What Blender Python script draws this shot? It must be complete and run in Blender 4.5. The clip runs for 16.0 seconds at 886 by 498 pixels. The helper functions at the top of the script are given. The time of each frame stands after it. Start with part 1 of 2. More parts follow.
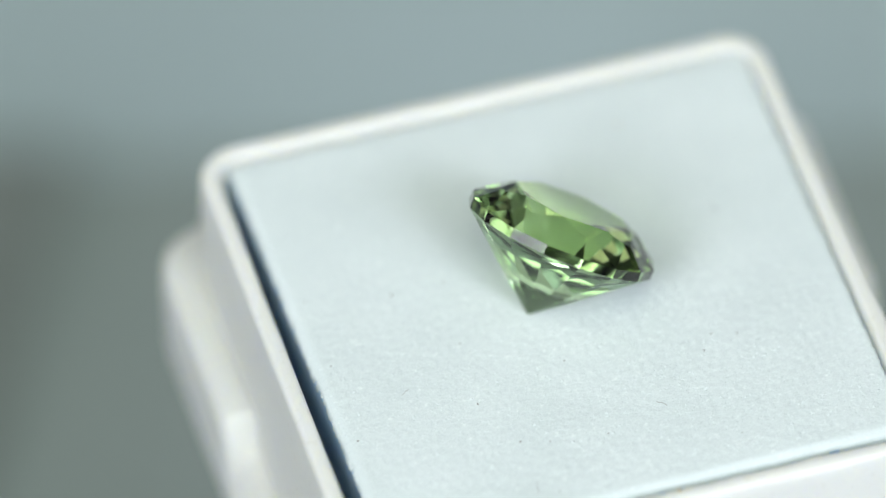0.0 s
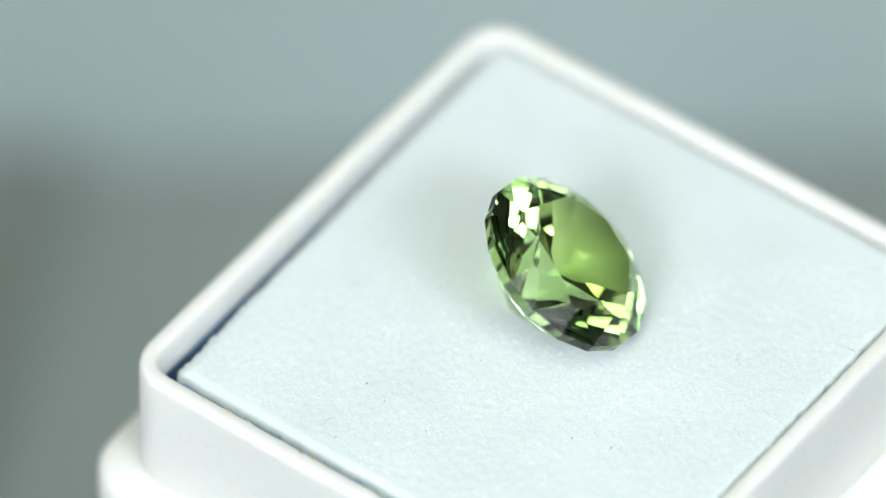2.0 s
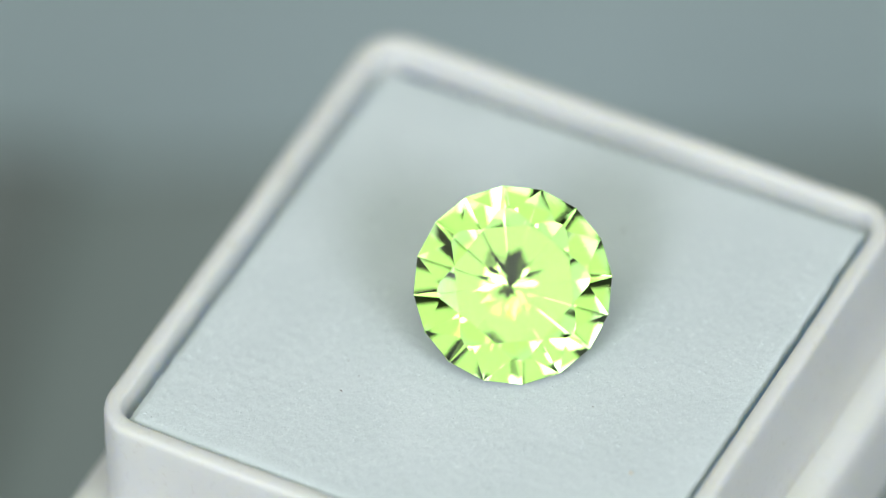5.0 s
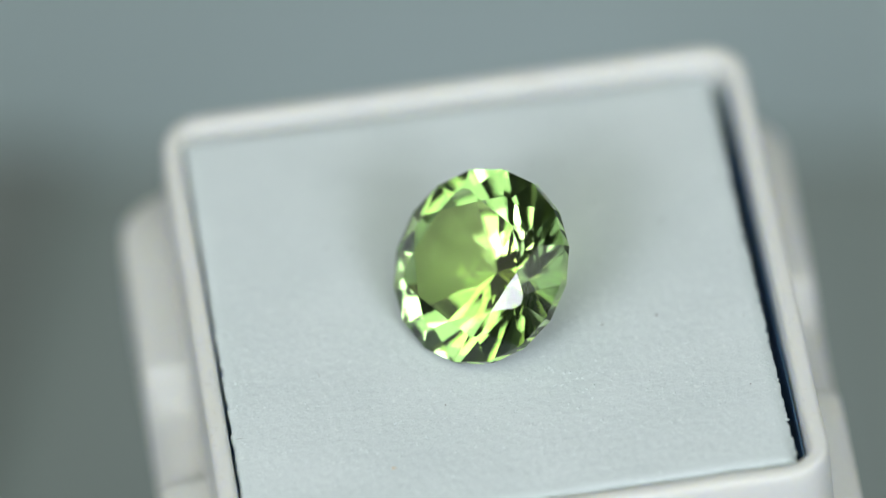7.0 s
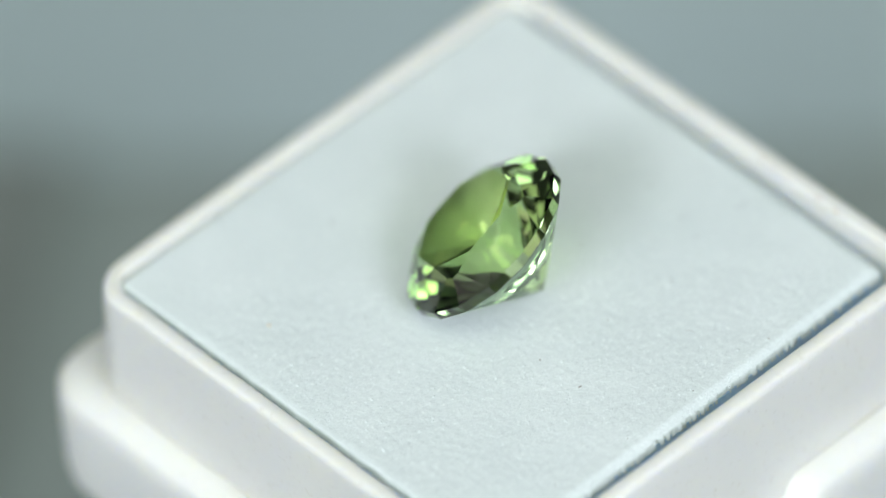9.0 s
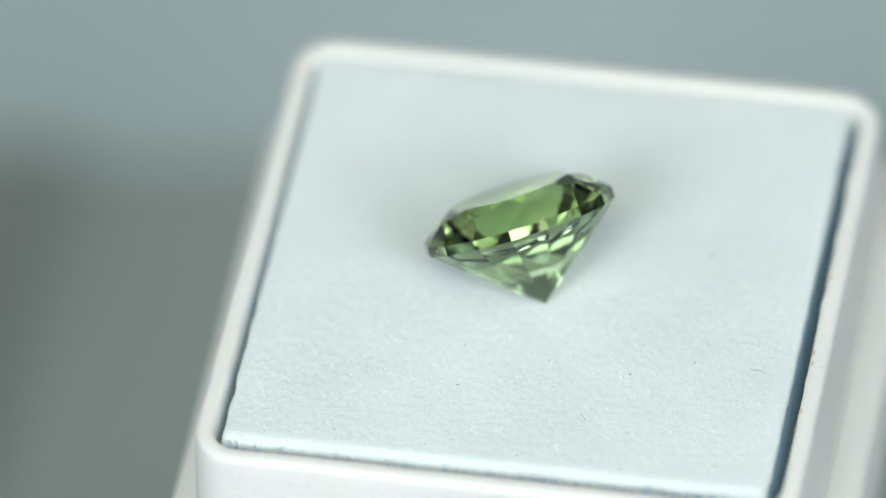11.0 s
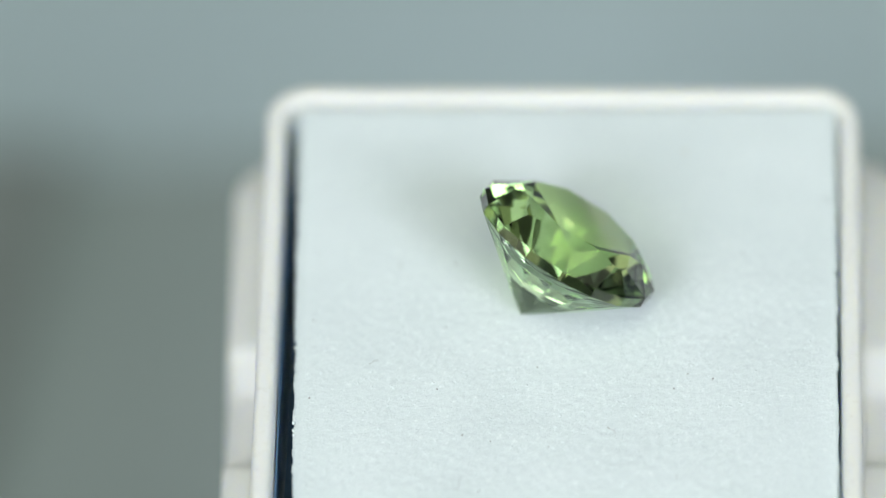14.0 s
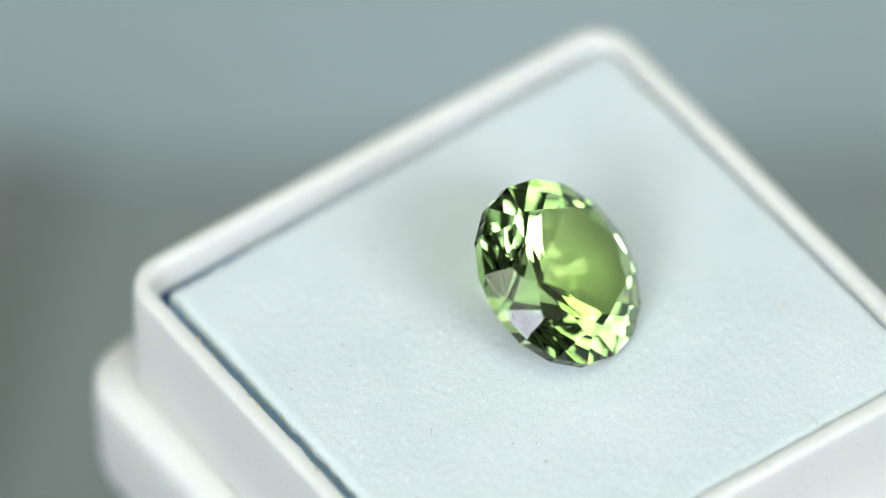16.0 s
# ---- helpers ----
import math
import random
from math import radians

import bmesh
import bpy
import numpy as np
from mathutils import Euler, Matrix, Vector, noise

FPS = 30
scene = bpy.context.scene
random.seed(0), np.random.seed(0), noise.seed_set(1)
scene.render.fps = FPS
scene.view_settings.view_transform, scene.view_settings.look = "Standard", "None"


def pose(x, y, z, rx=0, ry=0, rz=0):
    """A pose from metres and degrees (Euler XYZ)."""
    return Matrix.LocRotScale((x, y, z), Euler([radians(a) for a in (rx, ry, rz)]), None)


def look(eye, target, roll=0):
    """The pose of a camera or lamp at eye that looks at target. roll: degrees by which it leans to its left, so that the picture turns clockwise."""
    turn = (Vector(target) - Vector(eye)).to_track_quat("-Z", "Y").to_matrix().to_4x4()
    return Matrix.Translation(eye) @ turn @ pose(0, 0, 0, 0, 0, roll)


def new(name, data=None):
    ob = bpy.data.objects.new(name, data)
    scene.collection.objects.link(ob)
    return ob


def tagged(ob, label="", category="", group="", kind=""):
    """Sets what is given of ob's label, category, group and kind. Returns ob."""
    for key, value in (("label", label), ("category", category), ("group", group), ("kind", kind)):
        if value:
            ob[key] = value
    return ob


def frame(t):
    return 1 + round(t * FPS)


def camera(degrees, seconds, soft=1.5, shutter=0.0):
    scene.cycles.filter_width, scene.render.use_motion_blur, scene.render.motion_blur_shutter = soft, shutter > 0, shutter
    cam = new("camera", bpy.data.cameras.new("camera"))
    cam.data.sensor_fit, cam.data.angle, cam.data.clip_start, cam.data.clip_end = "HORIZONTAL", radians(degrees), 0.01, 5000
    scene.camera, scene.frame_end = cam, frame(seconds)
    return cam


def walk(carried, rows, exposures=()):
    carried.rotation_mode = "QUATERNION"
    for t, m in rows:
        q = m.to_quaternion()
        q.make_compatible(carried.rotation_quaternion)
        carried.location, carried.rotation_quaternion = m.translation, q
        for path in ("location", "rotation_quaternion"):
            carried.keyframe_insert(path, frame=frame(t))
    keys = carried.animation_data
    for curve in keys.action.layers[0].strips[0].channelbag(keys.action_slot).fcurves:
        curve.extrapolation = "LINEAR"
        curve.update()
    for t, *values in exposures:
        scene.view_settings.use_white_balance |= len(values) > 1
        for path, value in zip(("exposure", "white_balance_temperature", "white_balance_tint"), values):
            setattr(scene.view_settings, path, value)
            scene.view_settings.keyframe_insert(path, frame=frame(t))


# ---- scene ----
cam = camera(5.0, 16.0, soft=1.1)
EYE = Vector((0.0, -0.34721, 0.37089))
AIM = Vector((-0.00786, 0.68719, -0.72644))
HOLD = look(EYE, EYE + AIM, -3.27)
cam.data.dof.use_dof = True
cam.data.dof.focus_distance = 0.5034
cam.data.dof.aperture_fstop = 13.0
walk(cam, [(0, HOLD), (16.0, HOLD)],
     exposures=[(0, -0.29), (1.0, -0.26), (1.5, -0.12), (2.0, -0.11), (2.5, -0.25), (3.0, -0.46), (3.5, -0.57), (6.0, -0.6), (6.5, -0.63),
                (7.0, -0.68), (7.5, -0.7), (8.0, -0.69), (8.5, -0.56), (9.0, -0.36), (11.5, -0.29), (13.0, -0.27), (14.0, -0.31),
                (14.5, -0.22), (15.0, -0.11), (15.5, -0.09), (16.0, -0.3)])

MM = 0.001
LEAN = pose(0, 0, 0, 0.129, 1.204, 0)


# ---- light: a dim room, two softboxes in front to both sides, a wide diffuser panel above the camera, a dim panel on each side, a ceiling lamp ----
world = bpy.data.worlds.new("room_air")
scene.world = world
world.use_nodes = True
world.node_tree.nodes["Background"].inputs[0].default_value = (0.60, 0.66, 0.68, 1)
world.node_tree.nodes["Background"].inputs[1].default_value = 0.06


def lamp(name, eye, target, size, watts, colour, soft_edge=False):
    data = bpy.data.lights.new(name, "AREA")
    data.shape, data.size, data.size_y = "RECTANGLE", size[0], size[1]
    data.energy, data.color = watts, colour
    if soft_edge:
        # a cloth-fronted softbox: bright in the middle, falling off towards its frame
        data.use_nodes = True
        tree = data.node_tree
        glow = tree.nodes["Emission"]
        place = tree.nodes.new("ShaderNodeNewGeometry")
        shift = tree.nodes.new("ShaderNodeVectorMath")
        shift.operation = "SUBTRACT"
        shift.inputs[1].default_value = (0.5, 0.5, 0.0)
        flat = tree.nodes.new("ShaderNodeVectorMath")
        flat.operation = "MULTIPLY"
        flat.inputs[1].default_value = (1.0, 1.0, 0.0)
        away = tree.nodes.new("ShaderNodeVectorMath")
        away.operation = "LENGTH"
        fall = tree.nodes.new("ShaderNodeMapRange")
        fall.interpolation_type = "SMOOTHSTEP"
        fall.inputs["From Min"].default_value, fall.inputs["From Max"].default_value = 0.18, 0.55
        fall.inputs["To Min"].default_value, fall.inputs["To Max"].default_value = 1.9, 0.0
        tree.links.new(place.outputs["Parametric"], shift.inputs[0])
        tree.links.new(shift.outputs[0], flat.inputs[0])
        tree.links.new(flat.outputs[0], away.inputs[0])
        tree.links.new(away.outputs["Value"], fall.inputs["Value"])
        tree.links.new(fall.outputs["Result"], glow.inputs["Strength"])
    ob = new(name, data)
    ob.matrix_world = look(eye, target)
    return ob


lamp("softbox_lamp", (-0.316, -0.487, 0.391), (0, 0, 0), (0.40, 0.29), 3.95, (0.87, 0.88, 1.0), True)
lamp("softbox_lamp", (0.316, -0.487, 0.391), (0, 0, 0), (0.40, 0.29), 3.95, (0.87, 0.88, 1.0), True)
lamp("diffuser_panel_lamp", (0.0, -0.45, 0.65), (0, 0, 0), (1.0, 0.40), 3.0, (0.87, 1.0, 0.88))
for side, watts in ((-1, 1.2), (1, 0.5)):
    lamp("side_panel_lamp", (side * 0.76, -0.02, 0.50), (0, 0, 0), (0.85, 0.60), watts, (1.0, 0.94, 0.88))
lamp("ceiling_lamp", (0.0, -0.45, 1.50), (0, 0, 0), (0.9, 0.6), 6.4, (0.92, 1.0, 0.72))


# ---- materials ----
def material(name, colour, rough, metal=0.0):
    m = bpy.data.materials.new(name)
    m.use_nodes = True
    b = m.node_tree.nodes["Principled BSDF"]
    b.inputs["Base Color"].default_value = (*colour, 1)
    b.inputs["Roughness"].default_value = rough
    b.inputs["Metallic"].default_value = metal
    return m, m.node_tree, b


def noise_node(tree, scale, detail=4.0, rough=0.5):
    c = tree.nodes.new("ShaderNodeTexCoord")
    n = tree.nodes.new("ShaderNodeTexNoise")
    n.inputs["Scale"].default_value = scale
    n.inputs["Detail"].default_value = detail
    n.inputs["Roughness"].default_value = rough
    tree.links.new(c.outputs["Object"], n.inputs["Vector"])
    return n


def ramp_node(tree, source, stops):
    r = tree.nodes.new("ShaderNodeValToRGB")
    r.color_ramp.elements[0].position, r.color_ramp.elements[0].color = stops[0][0], (*stops[0][1], 1)
    r.color_ramp.elements[1].position, r.color_ramp.elements[1].color = stops[-1][0], (*stops[-1][1], 1)
    for at, c in stops[1:-1]:
        e = r.color_ramp.elements.new(at)
        e.color = (*c, 1)
    tree.links.new(source, r.inputs["Fac"])
    return r


def mix_node(tree, fac, a, b, how="MULTIPLY"):
    x = tree.nodes.new("ShaderNodeMix")
    x.data_type, x.blend_type = "RGBA", how
    x.inputs["Factor"].default_value = fac
    tree.links.new(a, x.inputs["A"])
    tree.links.new(b, x.inputs["B"])
    return x.outputs["Result"]


def bump_node(tree, bsdf, source, strength, distance):
    k = tree.nodes.new("ShaderNodeBump")
    k.inputs["Strength"].default_value = strength
    k.inputs["Distance"].default_value = distance
    tree.links.new(source, k.inputs["Height"])
    tree.links.new(k.outputs["Normal"], bsdf.inputs["Normal"])
    return k


def plastic_material():
    m, tree, b = material("white_plastic", (0.72, 0.72, 0.69), 0.45)
    big = noise_node(tree, 120, 3)
    fine = noise_node(tree, 2600, 5)
    c1 = ramp_node(tree, big.outputs["Fac"], [(0.3, (0.75, 0.765, 0.745)), (0.7, (0.795, 0.81, 0.79))])
    c2 = ramp_node(tree, fine.outputs["Fac"], [(0.25, (0.93, 0.92, 0.90)), (0.42, (1, 1, 1))])
    tree.links.new(mix_node(tree, 1.0, c1.outputs["Color"], c2.outputs["Color"]), b.inputs["Base Color"])
    bump_node(tree, b, fine.outputs["Fac"], 0.12, 0.00004)
    b.inputs["Subsurface Weight"].default_value = 0.5
    b.inputs["Subsurface Radius"].default_value = (0.62, 0.68, 1.0)
    b.inputs["Subsurface Scale"].default_value = 0.0026
    return m


def foam_material():
    m, tree, b = material("white_foam", (0.74, 0.83, 0.85), 0.85)
    big = noise_node(tree, 160, 4)
    grain = noise_node(tree, 6500, 6, 0.7)
    c1 = ramp_node(tree, big.outputs["Fac"], [(0.3, (0.675, 0.752, 0.762)), (0.7, (0.735, 0.81, 0.82))])
    c2 = ramp_node(tree, grain.outputs["Fac"], [(0.28, (0.90, 0.91, 0.92)), (0.5, (0.98, 0.98, 0.98)), (0.72, (1, 1, 1))])
    fleck = noise_node(tree, 3300, 2, 0.4)
    c3 = ramp_node(tree, fleck.outputs["Fac"], [(0.66, (0, 0, 0)), (0.72, (0.075, 0.072, 0.068))])
    speckle = mix_node(tree, 1.0, c1.outputs["Color"], c2.outputs["Color"])
    tree.links.new(mix_node(tree, 1.0, speckle, c3.outputs["Color"], "ADD"), b.inputs["Base Color"])
    glint = ramp_node(tree, grain.outputs["Fac"], [(0.60, (0.9, 0.9, 0.9)), (0.72, (0.52, 0.52, 0.52))])
    tree.links.new(glint.outputs["Color"], b.inputs["Roughness"])
    bump_node(tree, b, grain.outputs["Fac"], 0.55, 0.00009)
    return m


def core_material():
    m, tree, b = material("blue_foam_core", (0.34, 0.52, 0.72), 0.9)
    n = noise_node(tree, 2500, 5)
    c = ramp_node(tree, n.outputs["Fac"], [(0.3, (0.40, 0.61, 0.86)), (0.7, (0.48, 0.68, 0.90))])
    tree.links.new(c.outputs["Color"], b.inputs["Base Color"])
    bump_node(tree, b, n.outputs["Fac"], 0.5, 0.0001)
    b.inputs["Subsurface Weight"].default_value = 0.6
    b.inputs["Subsurface Radius"].default_value = (0.7, 0.9, 1.0)
    b.inputs["Subsurface Scale"].default_value = 0.0012
    return m


def gem_material(name, through_low, through_high, inner):
    """Clear stone: the way through and every bounce inside deepen the tint."""
    m = bpy.data.materials.new(name)
    m.use_nodes = True
    tree = m.node_tree
    tree.nodes.remove(tree.nodes["Principled BSDF"])
    n = noise_node(tree, 90, 2)
    c = ramp_node(tree, n.outputs["Fac"], [(0.3, through_low), (0.7, through_high)])
    bend = tree.nodes.new("ShaderNodeBsdfRefraction")
    bend.inputs["Roughness"].default_value = 0.0
    bend.inputs["IOR"].default_value = 1.70
    tree.links.new(c.outputs["Color"], bend.inputs["Color"])
    gloss = tree.nodes.new("ShaderNodeBsdfGlossy")
    gloss.inputs["Roughness"].default_value = 0.0
    gloss.inputs["Color"].default_value = (*inner, 1)
    fresnel = tree.nodes.new("ShaderNodeFresnel")
    fresnel.inputs["IOR"].default_value = 1.70
    both = tree.nodes.new("ShaderNodeMixShader")
    tree.links.new(fresnel.outputs["Fac"], both.inputs["Fac"])
    tree.links.new(bend.outputs["BSDF"], both.inputs[1])
    tree.links.new(gloss.outputs["BSDF"], both.inputs[2])
    tree.links.new(both.outputs["Shader"], tree.nodes["Material Output"].inputs["Surface"])
    return m


def matt_material(name, low, high, rough, scale):
    m, tree, b = material(name, high, rough)
    n = noise_node(tree, scale, 5)
    c = ramp_node(tree, n.outputs["Fac"], [(0.3, low), (0.7, high)])
    tree.links.new(c.outputs["Color"], b.inputs["Base Color"])
    f = noise_node(tree, scale * 40, 4)
    bump_node(tree, b, f.outputs["Fac"], 0.2, 0.0002)
    return m


PLASTIC = plastic_material()
FOAM = foam_material()
CORE = core_material()
GEM_CROWN = gem_material("green_gem_crown", (0.84, 0.93, 0.67), (0.865, 0.94, 0.71), (0.97, 0.97, 0.96))
GEM_TABLE = gem_material("green_gem_table", (0.855, 0.935, 0.48), (0.88, 0.945, 0.52), (0.97, 0.97, 0.96))
GEM_PAVILION = gem_material("green_gem_pavilion", (0.84, 0.95, 0.80), (0.87, 0.96, 0.83), (0.83, 0.96, 0.77))
LINER = matt_material("navy_liner_card", (0.085, 0.155, 0.27), (0.12, 0.21, 0.35), 0.8, 400)
LINT = matt_material("dark_lint", (0.14, 0.14, 0.145), (0.24, 0.225, 0.20), 0.8, 3000)
STAIN = matt_material("brown_residue", (0.56, 0.48, 0.35), (0.66, 0.59, 0.46), 0.7, 3000)
TABLE = matt_material("blue_grey_laminate", (0.352, 0.435, 0.458), (0.415, 0.51, 0.535), 0.5, 30)
MAT = matt_material("green_grey_mat", (0.228, 0.275, 0.266), (0.278, 0.33, 0.32), 0.7, 16)
PATCH = matt_material("dark_grey_patch", (0.175, 0.204, 0.20), (0.208, 0.236, 0.232), 0.7, 20)
WALL = matt_material("grey_wall_paint", (0.24, 0.25, 0.25), (0.30, 0.31, 0.31), 0.8, 3)
FLOOR = matt_material("grey_floor", (0.16, 0.16, 0.16), (0.22, 0.22, 0.22), 0.6, 4)
STEEL = matt_material("grey_stand_plastic", (0.20, 0.20, 0.20), (0.25, 0.25, 0.25), 0.4, 60)


def mesh_from(name, bm, mat, smooth=False):
    me = bpy.data.meshes.new(name)
    bmesh.ops.recalc_face_normals(bm, faces=bm.faces)
    bm.to_mesh(me)
    bm.free()
    me.materials.append(mat)
    if smooth:
        for poly in me.polygons:
            poly.use_smooth = True
    return me


def part(name, bm, mat, parent, label="", smooth=False):
    ob = new(name, mesh_from(name, bm, mat, smooth))
    ob.parent = parent
    if label:
        tagged(ob, label)
    return ob


def slab(x0, x1, y0, y1, z0, z1, bevel=0.0):
    bm = bmesh.new()
    bmesh.ops.create_cube(bm, size=1)
    for v in bm.verts:
        v.co = Vector((x0 + (v.co.x + 0.5) * (x1 - x0), y0 + (v.co.y + 0.5) * (y1 - y0), z0 + (v.co.z + 0.5) * (z1 - z0)))
    if bevel:
        bmesh.ops.bevel(bm, geom=bm.edges[:], offset=bevel, segments=2, profile=0.5, affect="EDGES")
    return bm


# ---- the room and the table ----
TABLE_Z = -0.065


def room():
    for name, box, mat in (
        ("floor", (-1.7, 1.7, -1.7, 1.7, -0.86, -0.80), FLOOR),
        ("ceiling", (-1.7, 1.7, -1.7, 1.7, 1.60, 1.66), WALL),
        ("wall_north", (-1.7, 1.7, 1.60, 1.70, -0.797, 1.597), WALL),
        ("wall_south", (-1.7, 1.7, -1.70, -1.60, -0.797, 1.597), WALL),
        ("wall_east", (1.60, 1.70, -1.597, 1.597, -0.797, 1.597), WALL),
        ("wall_west", (-1.70, -1.60, -1.597, 1.597, -0.797, 1.597), WALL),
    ):
        ob = new(name, mesh_from(name, slab(*box), mat))
        tagged(ob, "plain grey painted " + name.split("_")[0] + " of the room", name.split("_")[0], kind="structure")
    table = tagged(new("table"), "blue-grey laminate table under the display stand", "table")
    part("tabletop", slab(-0.7, 0.7, -0.6, 0.7, TABLE_Z - 0.03, TABLE_Z, 0.003), TABLE, table)
    for x in (-0.64, 0.64):
        for y in (-0.54, 0.64):
            part("leg", slab(x - 0.025, x + 0.025, y - 0.025, y + 0.025, -0.80, TABLE_Z - 0.03, 0.002), STEEL, table)


def flat_sheet(name, corners, thick, mat):
    bm = bmesh.new()
    low = [bm.verts.new((x, y, TABLE_Z)) for x, y in corners]
    top = [bm.verts.new((x, y, TABLE_Z + thick)) for x, y in corners]
    bm.faces.new(low)
    bm.faces.new(top)
    for i in range(len(corners)):
        j = (i + 1) % len(corners)
        bm.faces.new((low[i], low[j], top[j], top[i]))
    return new(name, mesh_from(name, bm, mat))


def table_things():
    tagged(flat_sheet("desk_mat", [(-0.30, -0.30), (0.30, -0.30), (0.30, 0.0555), (0.0, 0.0715), (-0.30, 0.0785)], 0.0015, MAT),
           "green-grey rubber desk mat lying flat on the table", "mat")
    # added thin dark patch on the mat, for an unidentified dark area
    sheet = flat_sheet("dark_patch", [(-0.09, 0.045), (-0.0325, 0.045), (-0.0265, 0.0725), (-0.09, 0.076)], 0.0012, PATCH)
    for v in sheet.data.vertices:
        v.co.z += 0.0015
    tagged(sheet, "thin dark grey patch lying on the desk mat", "card")


def stand():
    ob = tagged(new("display_turntable"), "small grey round turntable carrying the gem box", "turntable")
    for name, r, z0, z1 in (("base_plate", 13, -63.5, -57.0), ("column", 6, -57.0, -19.0), ("platter", 13.5, -19.0, -14.92)):
        bm = bmesh.new()
        bmesh.ops.create_cone(bm, cap_ends=True, segments=48, radius1=r * MM, radius2=r * MM, depth=(z1 - z0) * MM)
        bmesh.ops.translate(bm, verts=bm.verts, vec=(0, 0, (z0 + z1) / 2 * MM))
        part(name, bm, STEEL, ob)


# ---- the gem box ----
CX, CY = 1.71, -0.55
SIDE, ARC = 56, 8


def square_ring(hx, hy, r, z):
    """A rounded square's points, millimetres, from the middle of the corner arcs round; equal counts in every ring."""
    pts = []
    for k, (sx, sy) in enumerate(((1, 1), (-1, 1), (-1, -1), (1, -1))):
        ox, oy = sx * (hx - r), sy * (hy - r)
        for i in range(ARC + 1):
            a = radians(90 * k + 90 * i / ARC)
            pts.append((ox + r * math.cos(a), oy + r * math.sin(a), z))
        nx, ny = ((-1, 1), (-1, -1), (1, -1), (1, 1))[k]
        ex, ey = nx * (hx - r), ny * (hy - r)
        last = pts[-1]
        a = radians(90 * (k + 1))
        nxt = (ex + r * math.cos(a), ey + r * math.sin(a))
        for i in range(1, SIDE):
            f = i / SIDE
            pts.append((last[0] + (nxt[0] - last[0]) * f, last[1] + (nxt[1] - last[1]) * f, z))
    return pts


def loft(rings, shape=None, close_first=False, close_last=False):
    bm = bmesh.new()
    rows = []
    for number, ring in enumerate(rings):
        row = []
        for x, y, z in ring:
            if shape:
                x, y, z = shape(number, x, y, z)
            row.append(bm.verts.new(((CX + x) * MM, (CY + y) * MM, z * MM)))
        rows.append(row)
    n = len(rows[0])
    for a, b in zip(rows, rows[1:]):
        for i in range(n):
            j = (i + 1) % n
            bm.faces.new((a[i], a[j], b[j], b[i]))
    if close_first:
        bm.faces.new(rows[0])
    if close_last:
        bm.faces.new(rows[-1])
    return bm


def smooth_step(a, b, x):
    t = min(1, max(0, (x - a) / (b - a)))
    return t * t * (3 - 2 * t)


def tray_shape(number, x, y, z):
    # the moulded lip is uneven, and nicked along the inner edge of the south side
    if 3 <= number <= 9:
        w = noise.noise((x * 0.35, y * 0.35, 3.1)) * 0.05
        x, y = x + w * (1 if x > 0 else -1) * (abs(x) > 13), y + w * (abs(y) > 13)
        if number >= 6 and y < -13 and abs(x) < 12:
            y += max(0, noise.noise((x * 0.9, 1.7, 0.3))) * 0.20 + max(0, noise.noise((x * 3.1, 5.2, 0.3))) * 0.03
    return x, y, z


def ledge_shape(number, x, y, z):
    # a finger notch in the middle of the west and east sides
    x += 0.33
    if number <= 5 and abs(x) > 13:
        k = 1 - smooth_step(2.6, 3.9, abs(y + 0.6))
        z -= k * (1.9 if number <= 4 else 1.2)
        x -= (1 if x > 0 else -1) * k * (0.5 if number in (2, 3, 4) else 0.0)
    return x, y, z


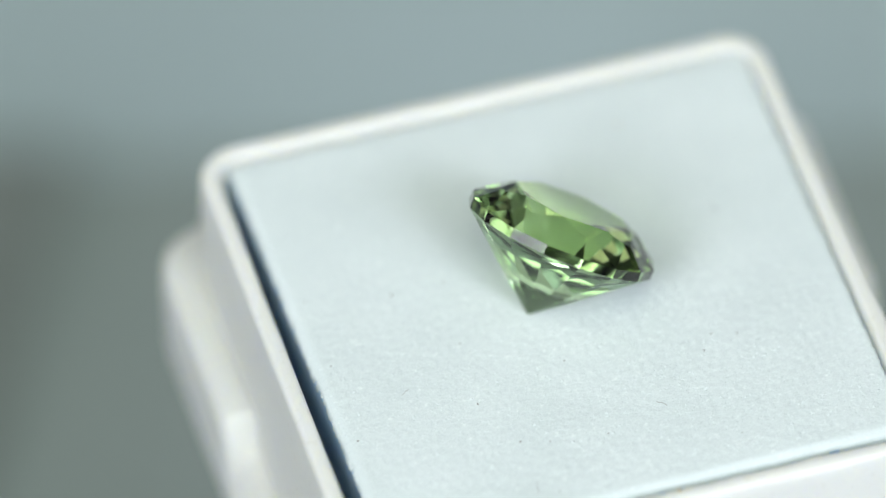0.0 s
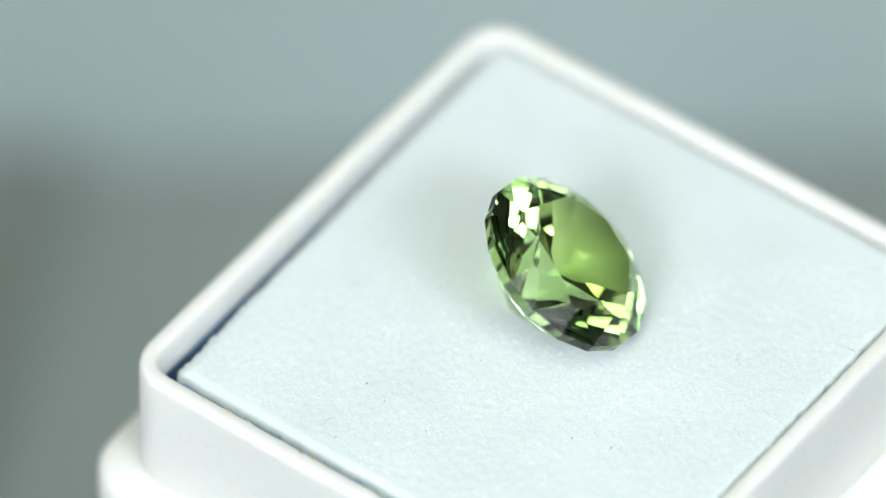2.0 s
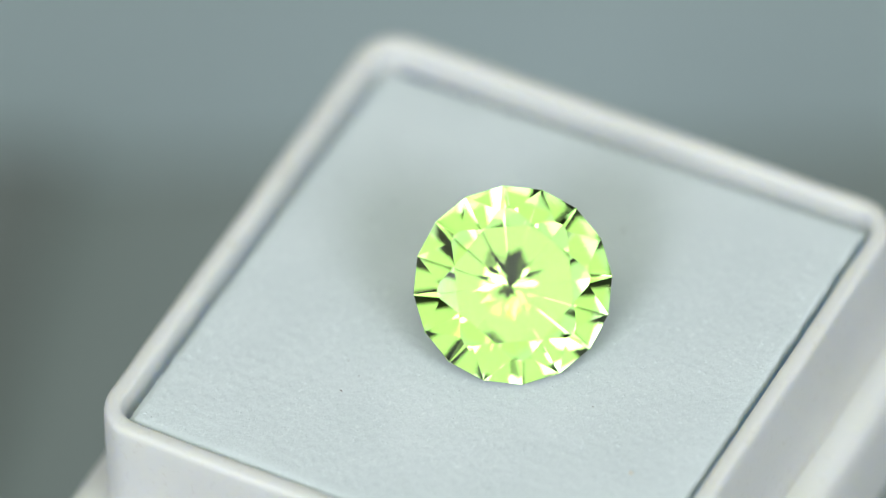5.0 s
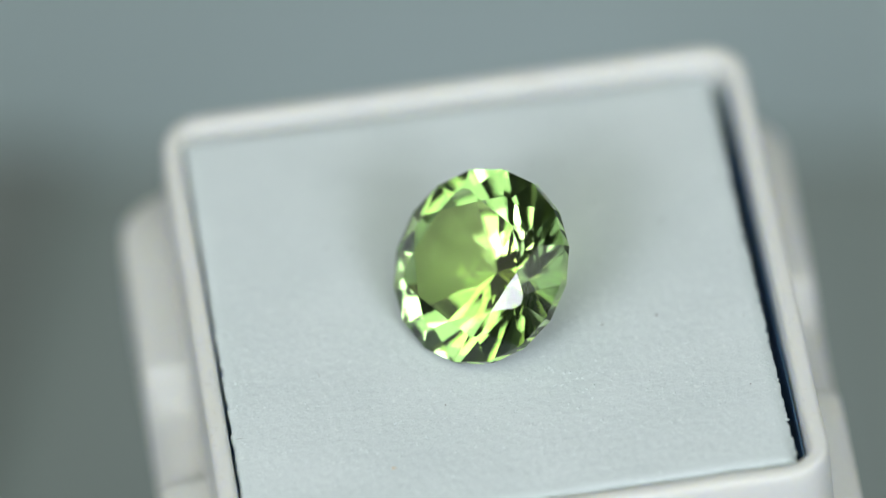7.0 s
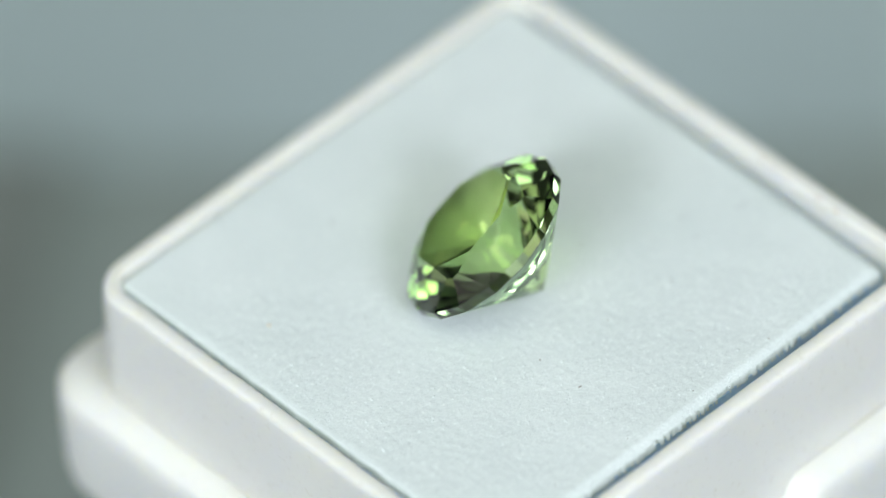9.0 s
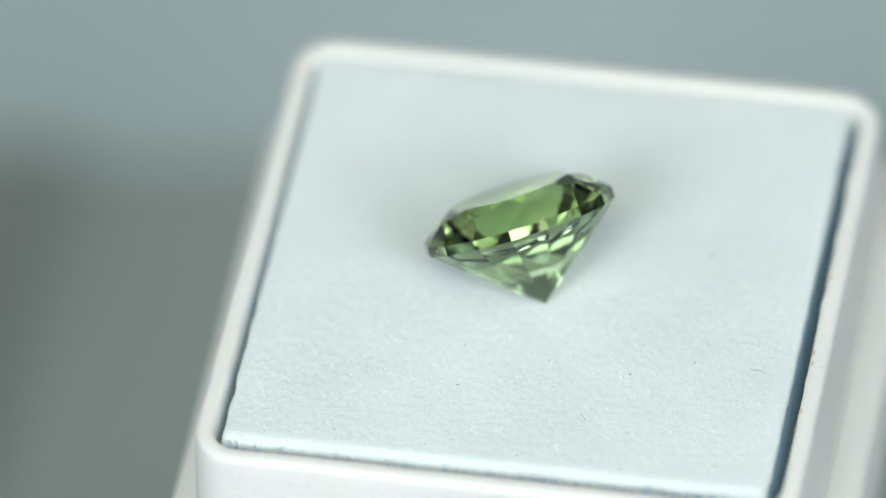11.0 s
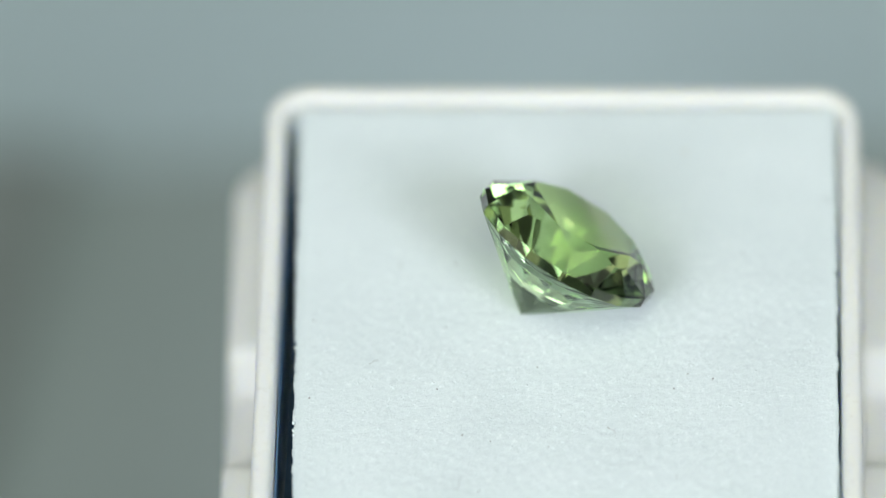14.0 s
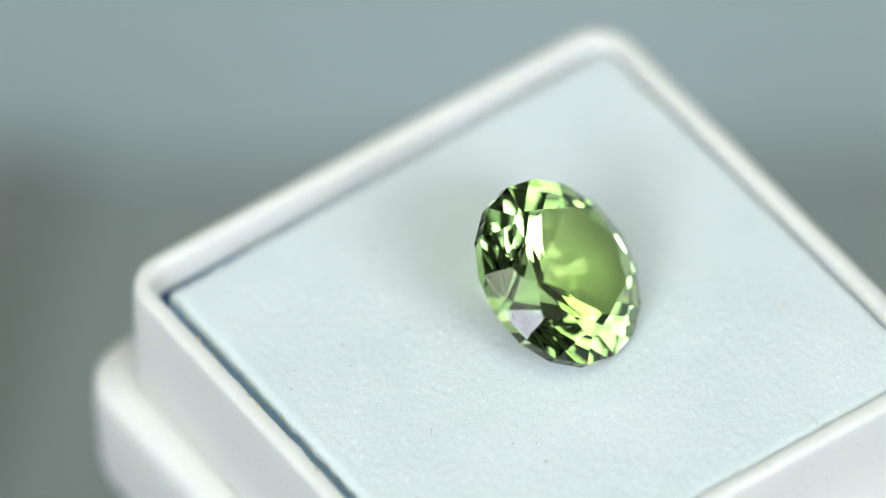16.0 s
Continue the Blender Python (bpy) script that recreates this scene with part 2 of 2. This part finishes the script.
def gem_box():
    box = tagged(new("gem_box"), "white plastic gem display box without its lid, on the turntable", "box")
    t = [(15.36, 2.3, -11.0), (15.20, 2.25, -4.0), (15.09, 2.2, -0.55), (15.07, 2.2, -0.14), (15.03, 2.2, 0.08), (14.93, 2.1, 0.20),
         (14.76, 1.95, 0.25), (14.36, 1.55, 0.25), (14.22, 1.4, 0.20), (14.15, 1.3, 0.06), (14.06, 1.25, -0.5), (13.90, 1.1, -6.3)]
    part("tray", loft([square_ring(h, h + 0.1, r, z) for h, r, z in t], tray_shape, False, True), PLASTIC, box, "", True)
    b = [(14.2, 1.9, -6.85), (15.9, 2.6, -6.85), (16.45, 2.8, -6.93), (16.80, 2.9, -7.10), (16.98, 2.9, -7.42), (17.02, 2.9, -8.6),
         (16.97, 2.9, -12.8), (16.85, 2.9, -13.6), (16.45, 2.8, -14.2), (15.7, 2.6, -14.5), (13.9, 2.2, -14.6)]
    part("base", loft([square_ring(h + 0.33, h + 0.1, r, z) for h, r, z in b], ledge_shape, False, True), PLASTIC, box, "", True)
    # a folded card: its floor and the flap up the west wall
    card = bmesh.new()
    for x0, x1, y0, y1, z0, z1 in ((-13.8, 13.8, -13.9, 13.9, -6.28, -6.1), (-13.96, -13.87, -13.7, 13.7, -6.2, -1.5)):
        side = mesh_from("card_side", slab((CX + x0) * MM, (CX + x1) * MM, (CY + y0) * MM, (CY + y1) * MM, z0 * MM, z1 * MM), LINER)
        card.from_mesh(side)
        bpy.data.meshes.remove(side)
    part("liner", card, LINER, box, "dark navy card under and beside the foam")
    for x, y in ((-7.2, -14.85), (-5.9, -14.9), (-2.6, -14.95), (-1.9, -14.9), (3.4, -14.95)):
        bm = bmesh.new()
        bmesh.ops.create_icosphere(bm, subdivisions=2, radius=1)
        for v in bm.verts:
            v.co = Vector((x * MM + v.co.x * 0.00020, y * MM + v.co.y * 0.00007, 0.00024 + v.co.z * 0.00004)) + noise.noise_vector(v.co * 2 + Vector((x, y, 0))) * 0.00004
        part("residue_spot", bm, STAIN, box, "brown residue")
    for x, y, z, size in ((16.59, 5.32, -1.88, (0.02, 0.07, 0.12)), (13.9, 14.40, -2.86, (0.16, 0.02, 0.06)), (13.4, 14.38, -3.6, (0.05, 0.02, 0.05)),
                          (-13.05, -0.2, -4.6, (0.02, 0.06, 0.09)), (-13.05, 2.87, -4.3, (0.02, 0.09, 0.07)), (6.2, -15.52, -2.6, (0.06, 0.02, 0.05))):
        part("dirt_speck", blob(x, y, z, size, x), LINT, box, "dark dirt speck")
    return box


# ---- the foam pad in the box ----
PAD = {"NW": (-11.66, 13.22), "NE": (15.58, 13.30), "SE": (15.60, -14.08), "SW": (-11.28, -13.98)}


def pad_point(u, v):
    a, b, c, d = PAD["SW"], PAD["SE"], PAD["NE"], PAD["NW"]
    return tuple((a[i] * (1 - u) + b[i] * u) * (1 - v) + (d[i] * (1 - u) + c[i] * u) * v for i in (0, 1))


def pad_height(x, y, u, v):
    z = -0.34 * (1 - u) * (1 - v) - 0.04
    z += 0.035 * noise.noise((x * 0.5, y * 0.5, 0)) + 0.022 * noise.noise((x * 3.1, y * 3.1, 4))
    e = min(u, 1 - u, v, 1 - v)
    # the cut edges are rounded over, most of all on the ragged west side
    return z - 0.07 * (1 - smooth_step(0, 0.012, e)) - 0.17 * (1 - smooth_step(0, 0.024, u)) ** 1.5 - 0.10 * (1 - smooth_step(0, 0.02, v)) ** 1.5


def blob(x, y, z, size, seed):
    bm = bmesh.new()
    bmesh.ops.create_icosphere(bm, subdivisions=2, radius=1)
    for p in bm.verts:
        q = p.co + noise.noise_vector(p.co * 1.4 + Vector((seed * 3.1, 0, 0))) * 0.5
        p.co = Vector((x + q.x * size[0], y + q.y * size[1], z + q.z * size[2])) * MM
    return bm


def foam_pad():
    pad = tagged(new("foam_pad"), "white foam pad with blue core filling the gem box", "foam")
    n = 220
    bm = bmesh.new()
    grid = []
    for i in range(n + 1):
        row = []
        for j in range(n + 1):
            u, v = i / n, j / n
            x, y = pad_point(u, v)
            if i in (0, n):
                x += 0.12 * noise.noise((y * 1.3, i, 7)) + 0.10 * noise.noise((y * 5.0, i, 9)) + random.uniform(-1, 1) * (0.07 if i == 0 else 0.03)
            if j in (0, n):
                y += 0.10 * noise.noise((x * 0.9, j, 17)) + 0.04 * noise.noise((x * 5.0, j, 19)) + random.uniform(-0.02, 0.02)
            row.append(bm.verts.new((x * MM, y * MM, pad_height(x, y, u, v) * MM)))
        grid.append(row)
    for i in range(n):
        for j in range(n):
            bm.faces.new((grid[i][j], grid[i + 1][j], grid[i + 1][j + 1], grid[i][j + 1]))
    rim = [grid[i][0] for i in range(n)] + [grid[n][j] for j in range(n)] + [grid[i][n] for i in range(n, 0, -1)] + [grid[0][j] for j in range(n, 0, -1)]
    low = [bm.verts.new((p.co.x, p.co.y, p.co.z - 0.52 * MM)) for p in rim]
    for i in range(len(rim)):
        k = (i + 1) % len(rim)
        bm.faces.new((rim[i], rim[k], low[k], low[i]))
    part("top_layer", bm, FOAM, pad, "white grainy foam surface", True)
    bm = bmesh.new()
    ring = [pad_point(u, v) for u, v in ((0, 0), (1, 0), (1, 1), (0, 1))]
    top = [bm.verts.new((x * MM * 0.998, y * MM * 0.998, z * MM)) for (x, y), z in zip(ring, (-0.92, -0.50, -0.50, -0.70))]
    bot = [bm.verts.new((x * MM * 0.998, y * MM * 0.998, -6.1 * MM)) for x, y in ring]
    bm.faces.new(top)
    bm.faces.new(bot)
    for i in range(4):
        bm.faces.new((top[i], top[(i + 1) % 4], bot[(i + 1) % 4], bot[i]))
    part("core", bm, CORE, pad, "blue foam core")
    specks = ((9.4, -5.4), (8.16, -5.06), (7.46, -6.04), (0.66, -4.55), (-4.3, -6.04), (-3.96, -1.9), (-10.64, -6.58), (-10.54, 3.15),
              (-3.55, 2.4), (-10.53, -1.4), (4.9, 6.4), (7.6, -11.9), (1.3, -9.9), (-2.1, -12.8), (-3.0, -9.1), (-10.2, 7.8), (-6.3, 2.3), (-1.6, -9.5))
    rnd = random.Random(11)
    for x, y in specks:
        u = (x + 11.4) / 27.0
        v = (y + 13.87) / 27.1
        z = pad_height(x, y, u, v)
        bm = bmesh.new()
        bmesh.ops.create_icosphere(bm, subdivisions=2, radius=1)
        turn, long = rnd.uniform(0, 3.1), rnd.uniform(0.03, 0.065) + (0.05 if (x, y) in ((9.4, -5.4), (-6.3, 2.3)) else 0)
        for p in bm.verts:
            q = Vector((p.co.x * long, p.co.y * 0.028, p.co.z * 0.025)) + noise.noise_vector(p.co * 1.3 + Vector((x, y, 0))) * 0.03
            q.rotate(Euler((0, 0, turn)))
            p.co = Vector((x + q.x, y + q.y, z + 0.02 + q.z)) * MM
        part("lint_speck", bm, LINT, pad, "dark lint")
    # one brown crumb, a few thin fibres, tufts along the ragged west edge
    bm = blob(7.98, 10.14, pad_height(7.98, 10.14, 0.72, 0.88) + 0.03, (0.10, 0.08, 0.05), 3)
    part("crumb", bm, STAIN, pad, "light brown crumb")
    for x, y, turn, long in ((-3.1, -12.3, 1.15, 0.9), (15.2, 6.8, 2.8, 0.6), (-7.5, -4.2, 0.4, 0.5), (4.4, -8.8, 2.2, 0.6), (10.9, 3.1, 1.7, 0.5)):
        z = pad_height(x, y, (x + 11.4) / 27.0, (y + 13.87) / 27.1)
        bm = bmesh.new()
        rows = []
        for k in range(9):
            f = k / 8 - 0.5
            c = Vector((f * long, 0.10 * long * math.sin(f * 5), 0.05 + 0.03 * math.cos(f * 6)))
            c.rotate(Euler((0, 0, turn)))
            c += Vector((x, y, z))
            rows.append([bm.verts.new((c + Vector((0.010 * math.cos(q), 0.010 * math.sin(q), 0.010 * math.sin(q + 0.8)))) * MM) for q in (0, 2.09, 4.19)])
        for p, q in zip(rows, rows[1:]):
            for k in range(3):
                bm.faces.new((p[k], p[(k + 1) % 3], q[(k + 1) % 3], q[k]))
        part("fibre", bm, LINT, pad, "thin dark fibre")
    for k in range(26):
        v = rnd.uniform(0.02, 0.98)
        x, y = pad_point(0, v)
        r = rnd.uniform(0.04, 0.085)
        part("foam_tuft", blob(x - 0.02, y, pad_height(x, y, 0, v) - 0.03, (r, r * rnd.uniform(0.7, 1.6), r), k), FOAM, pad)
    # the open cells of the foam stand up as countless tiny grains
    verts, faces = [], []
    for k in range(9000):
        u, v = rnd.uniform(0.005, 0.995), rnd.uniform(0.005, 0.995)
        x, y = pad_point(u, v)
        z = pad_height(x, y, u, v)
        r = 0.02 + 0.075 * rnd.random() ** 3
        h, a, n = r * rnd.uniform(0.35, 0.9), rnd.uniform(0, 6.28), len(verts)
        for q in range(5):
            w = a + q * 1.2566
            m = r * rnd.uniform(0.7, 1.3)
            verts.append(((x + m * math.cos(w)) * MM, (y + m * math.sin(w)) * MM, (z - 0.012) * MM))
        verts.append(((x + r * rnd.uniform(-0.4, 0.4)) * MM, (y + r * rnd.uniform(-0.4, 0.4)) * MM, (z + h) * MM))
        faces += [(n + q, n + (q + 1) % 5, n + 5) for q in range(5)]
    me = bpy.data.meshes.new("foam_grain")
    me.from_pydata(verts, [], faces)
    me.materials.append(FOAM)
    grain = new("foam_grain", me)
    grain.parent = pad
    tagged(grain, "fine white foam grain", kind="stuff")
    return pad


# ---- the gem ----
def gemstone():
    r, g = 4.96, 0.25
    bm = bmesh.new()
    bmesh.ops.create_cone(bm, cap_ends=True, segments=16, radius1=r, radius2=r, depth=14, matrix=pose(0, 0, 0, 0, 0, 0))

    def cut(az, slope, point, up):
        a, s = radians(az), radians(slope)
        normal = Vector((math.cos(a) * math.sin(s), math.sin(a) * math.sin(s), math.cos(s) * up))
        made = bmesh.ops.bisect_plane(bm, geom=bm.verts[:] + bm.edges[:] + bm.faces[:], dist=1e-5, plane_co=point, plane_no=normal, clear_outer=True)
        edges = [e for e in made["geom_cut"] if isinstance(e, bmesh.types.BMEdge)]
        if len(edges) > 2:
            bmesh.ops.edgenet_fill(bm, edges=edges)

    first = max(math.degrees(math.atan2(v.co.y, v.co.x)) % 22.5 for v in bm.verts) % 22.5
    flat = r * math.cos(radians(11.25))

    def at(az, radius, z):
        return Vector((radius * math.cos(radians(az)), radius * math.sin(radians(az)), z))

    top = g + (r - 3.1) * math.tan(radians(34.5))
    for k in range(16):
        az = first + 11.25 + 22.5 * k
        cut(az, 41.3, at(az, flat, -g), -1)
        cut(az - 11.25, 39.2, Vector((0, 0, -4.44)), -1)
        cut(az, 39.5, at(az, flat, g), 1)
    for k in range(8):
        az = first + 45 * k
        cut(az, 34.5, at(az, r, g), 1)
        cut(az + 22.5, 21.0, at(az + 22.5, 3.1 * math.cos(radians(22.5)), top), 1)
    cut(0, 0, Vector((0, 0, top)), 1)
    # crown mains point at table corners; the stone lies on its pavilion, leaning over
    lean = Matrix(((-math.sin(radians(35.63)), -math.cos(radians(40.02)) * math.cos(radians(35.63)), math.sin(radians(40.02)) * math.cos(radians(35.63))),
                   (math.cos(radians(35.63)), -math.cos(radians(40.02)) * math.sin(radians(35.63)), math.sin(radians(40.02)) * math.sin(radians(35.63))),
                   (0, math.sin(radians(40.02)), math.cos(radians(40.02))))).to_4x4()
    m = Matrix.Translation((2.121 * MM, 0.591 * MM, 3.343 * MM)) @ lean @ pose(0, 0, 0, 0, 0, 155.5 - first) @ Matrix.Scale(MM, 4)
    bm.normal_update()
    bmesh.ops.recalc_face_normals(bm, faces=bm.faces)
    bm.faces.ensure_lookup_table()
    slope = [face.normal.z for face in bm.faces]
    stone = tagged(new("gemstone"), "light green transparent round brilliant-cut gemstone lying on white foam", "gemstone")
    for name, low, high in (("table", 0.99, 2), ("crown", 0.1, 0.99), ("girdle", -0.1, 0.1), ("pavilion", -2, -0.1)):
        piece = bm.copy()
        piece.faces.ensure_lookup_table()
        bmesh.ops.delete(piece, geom=[f for f, z in zip(piece.faces, slope) if not low < z <= high], context="FACES")
        piece.transform(m)
        me = bpy.data.meshes.new(name)
        piece.to_mesh(me)
        piece.free()
        me.materials.append({"pavilion": GEM_PAVILION, "table": GEM_TABLE}.get(name, GEM_CROWN))
        new(name, me).parent = stone
    bm.free()
    return stone


room()
table_things()
stand()
BOX = gem_box()
PADDING = foam_pad()
STONE = gemstone()


def motions():
    # one even turn of the platter: clockwise from above, 26.977 degrees a second
    for thing in (BOX, PADDING, STONE):
        walk(thing, [(0.5 * k, pose(0, 0, 0, 0, 0, 14.80 - 26.977 * 0.5 * k) @ LEAN) for k in range(33)])


motions()
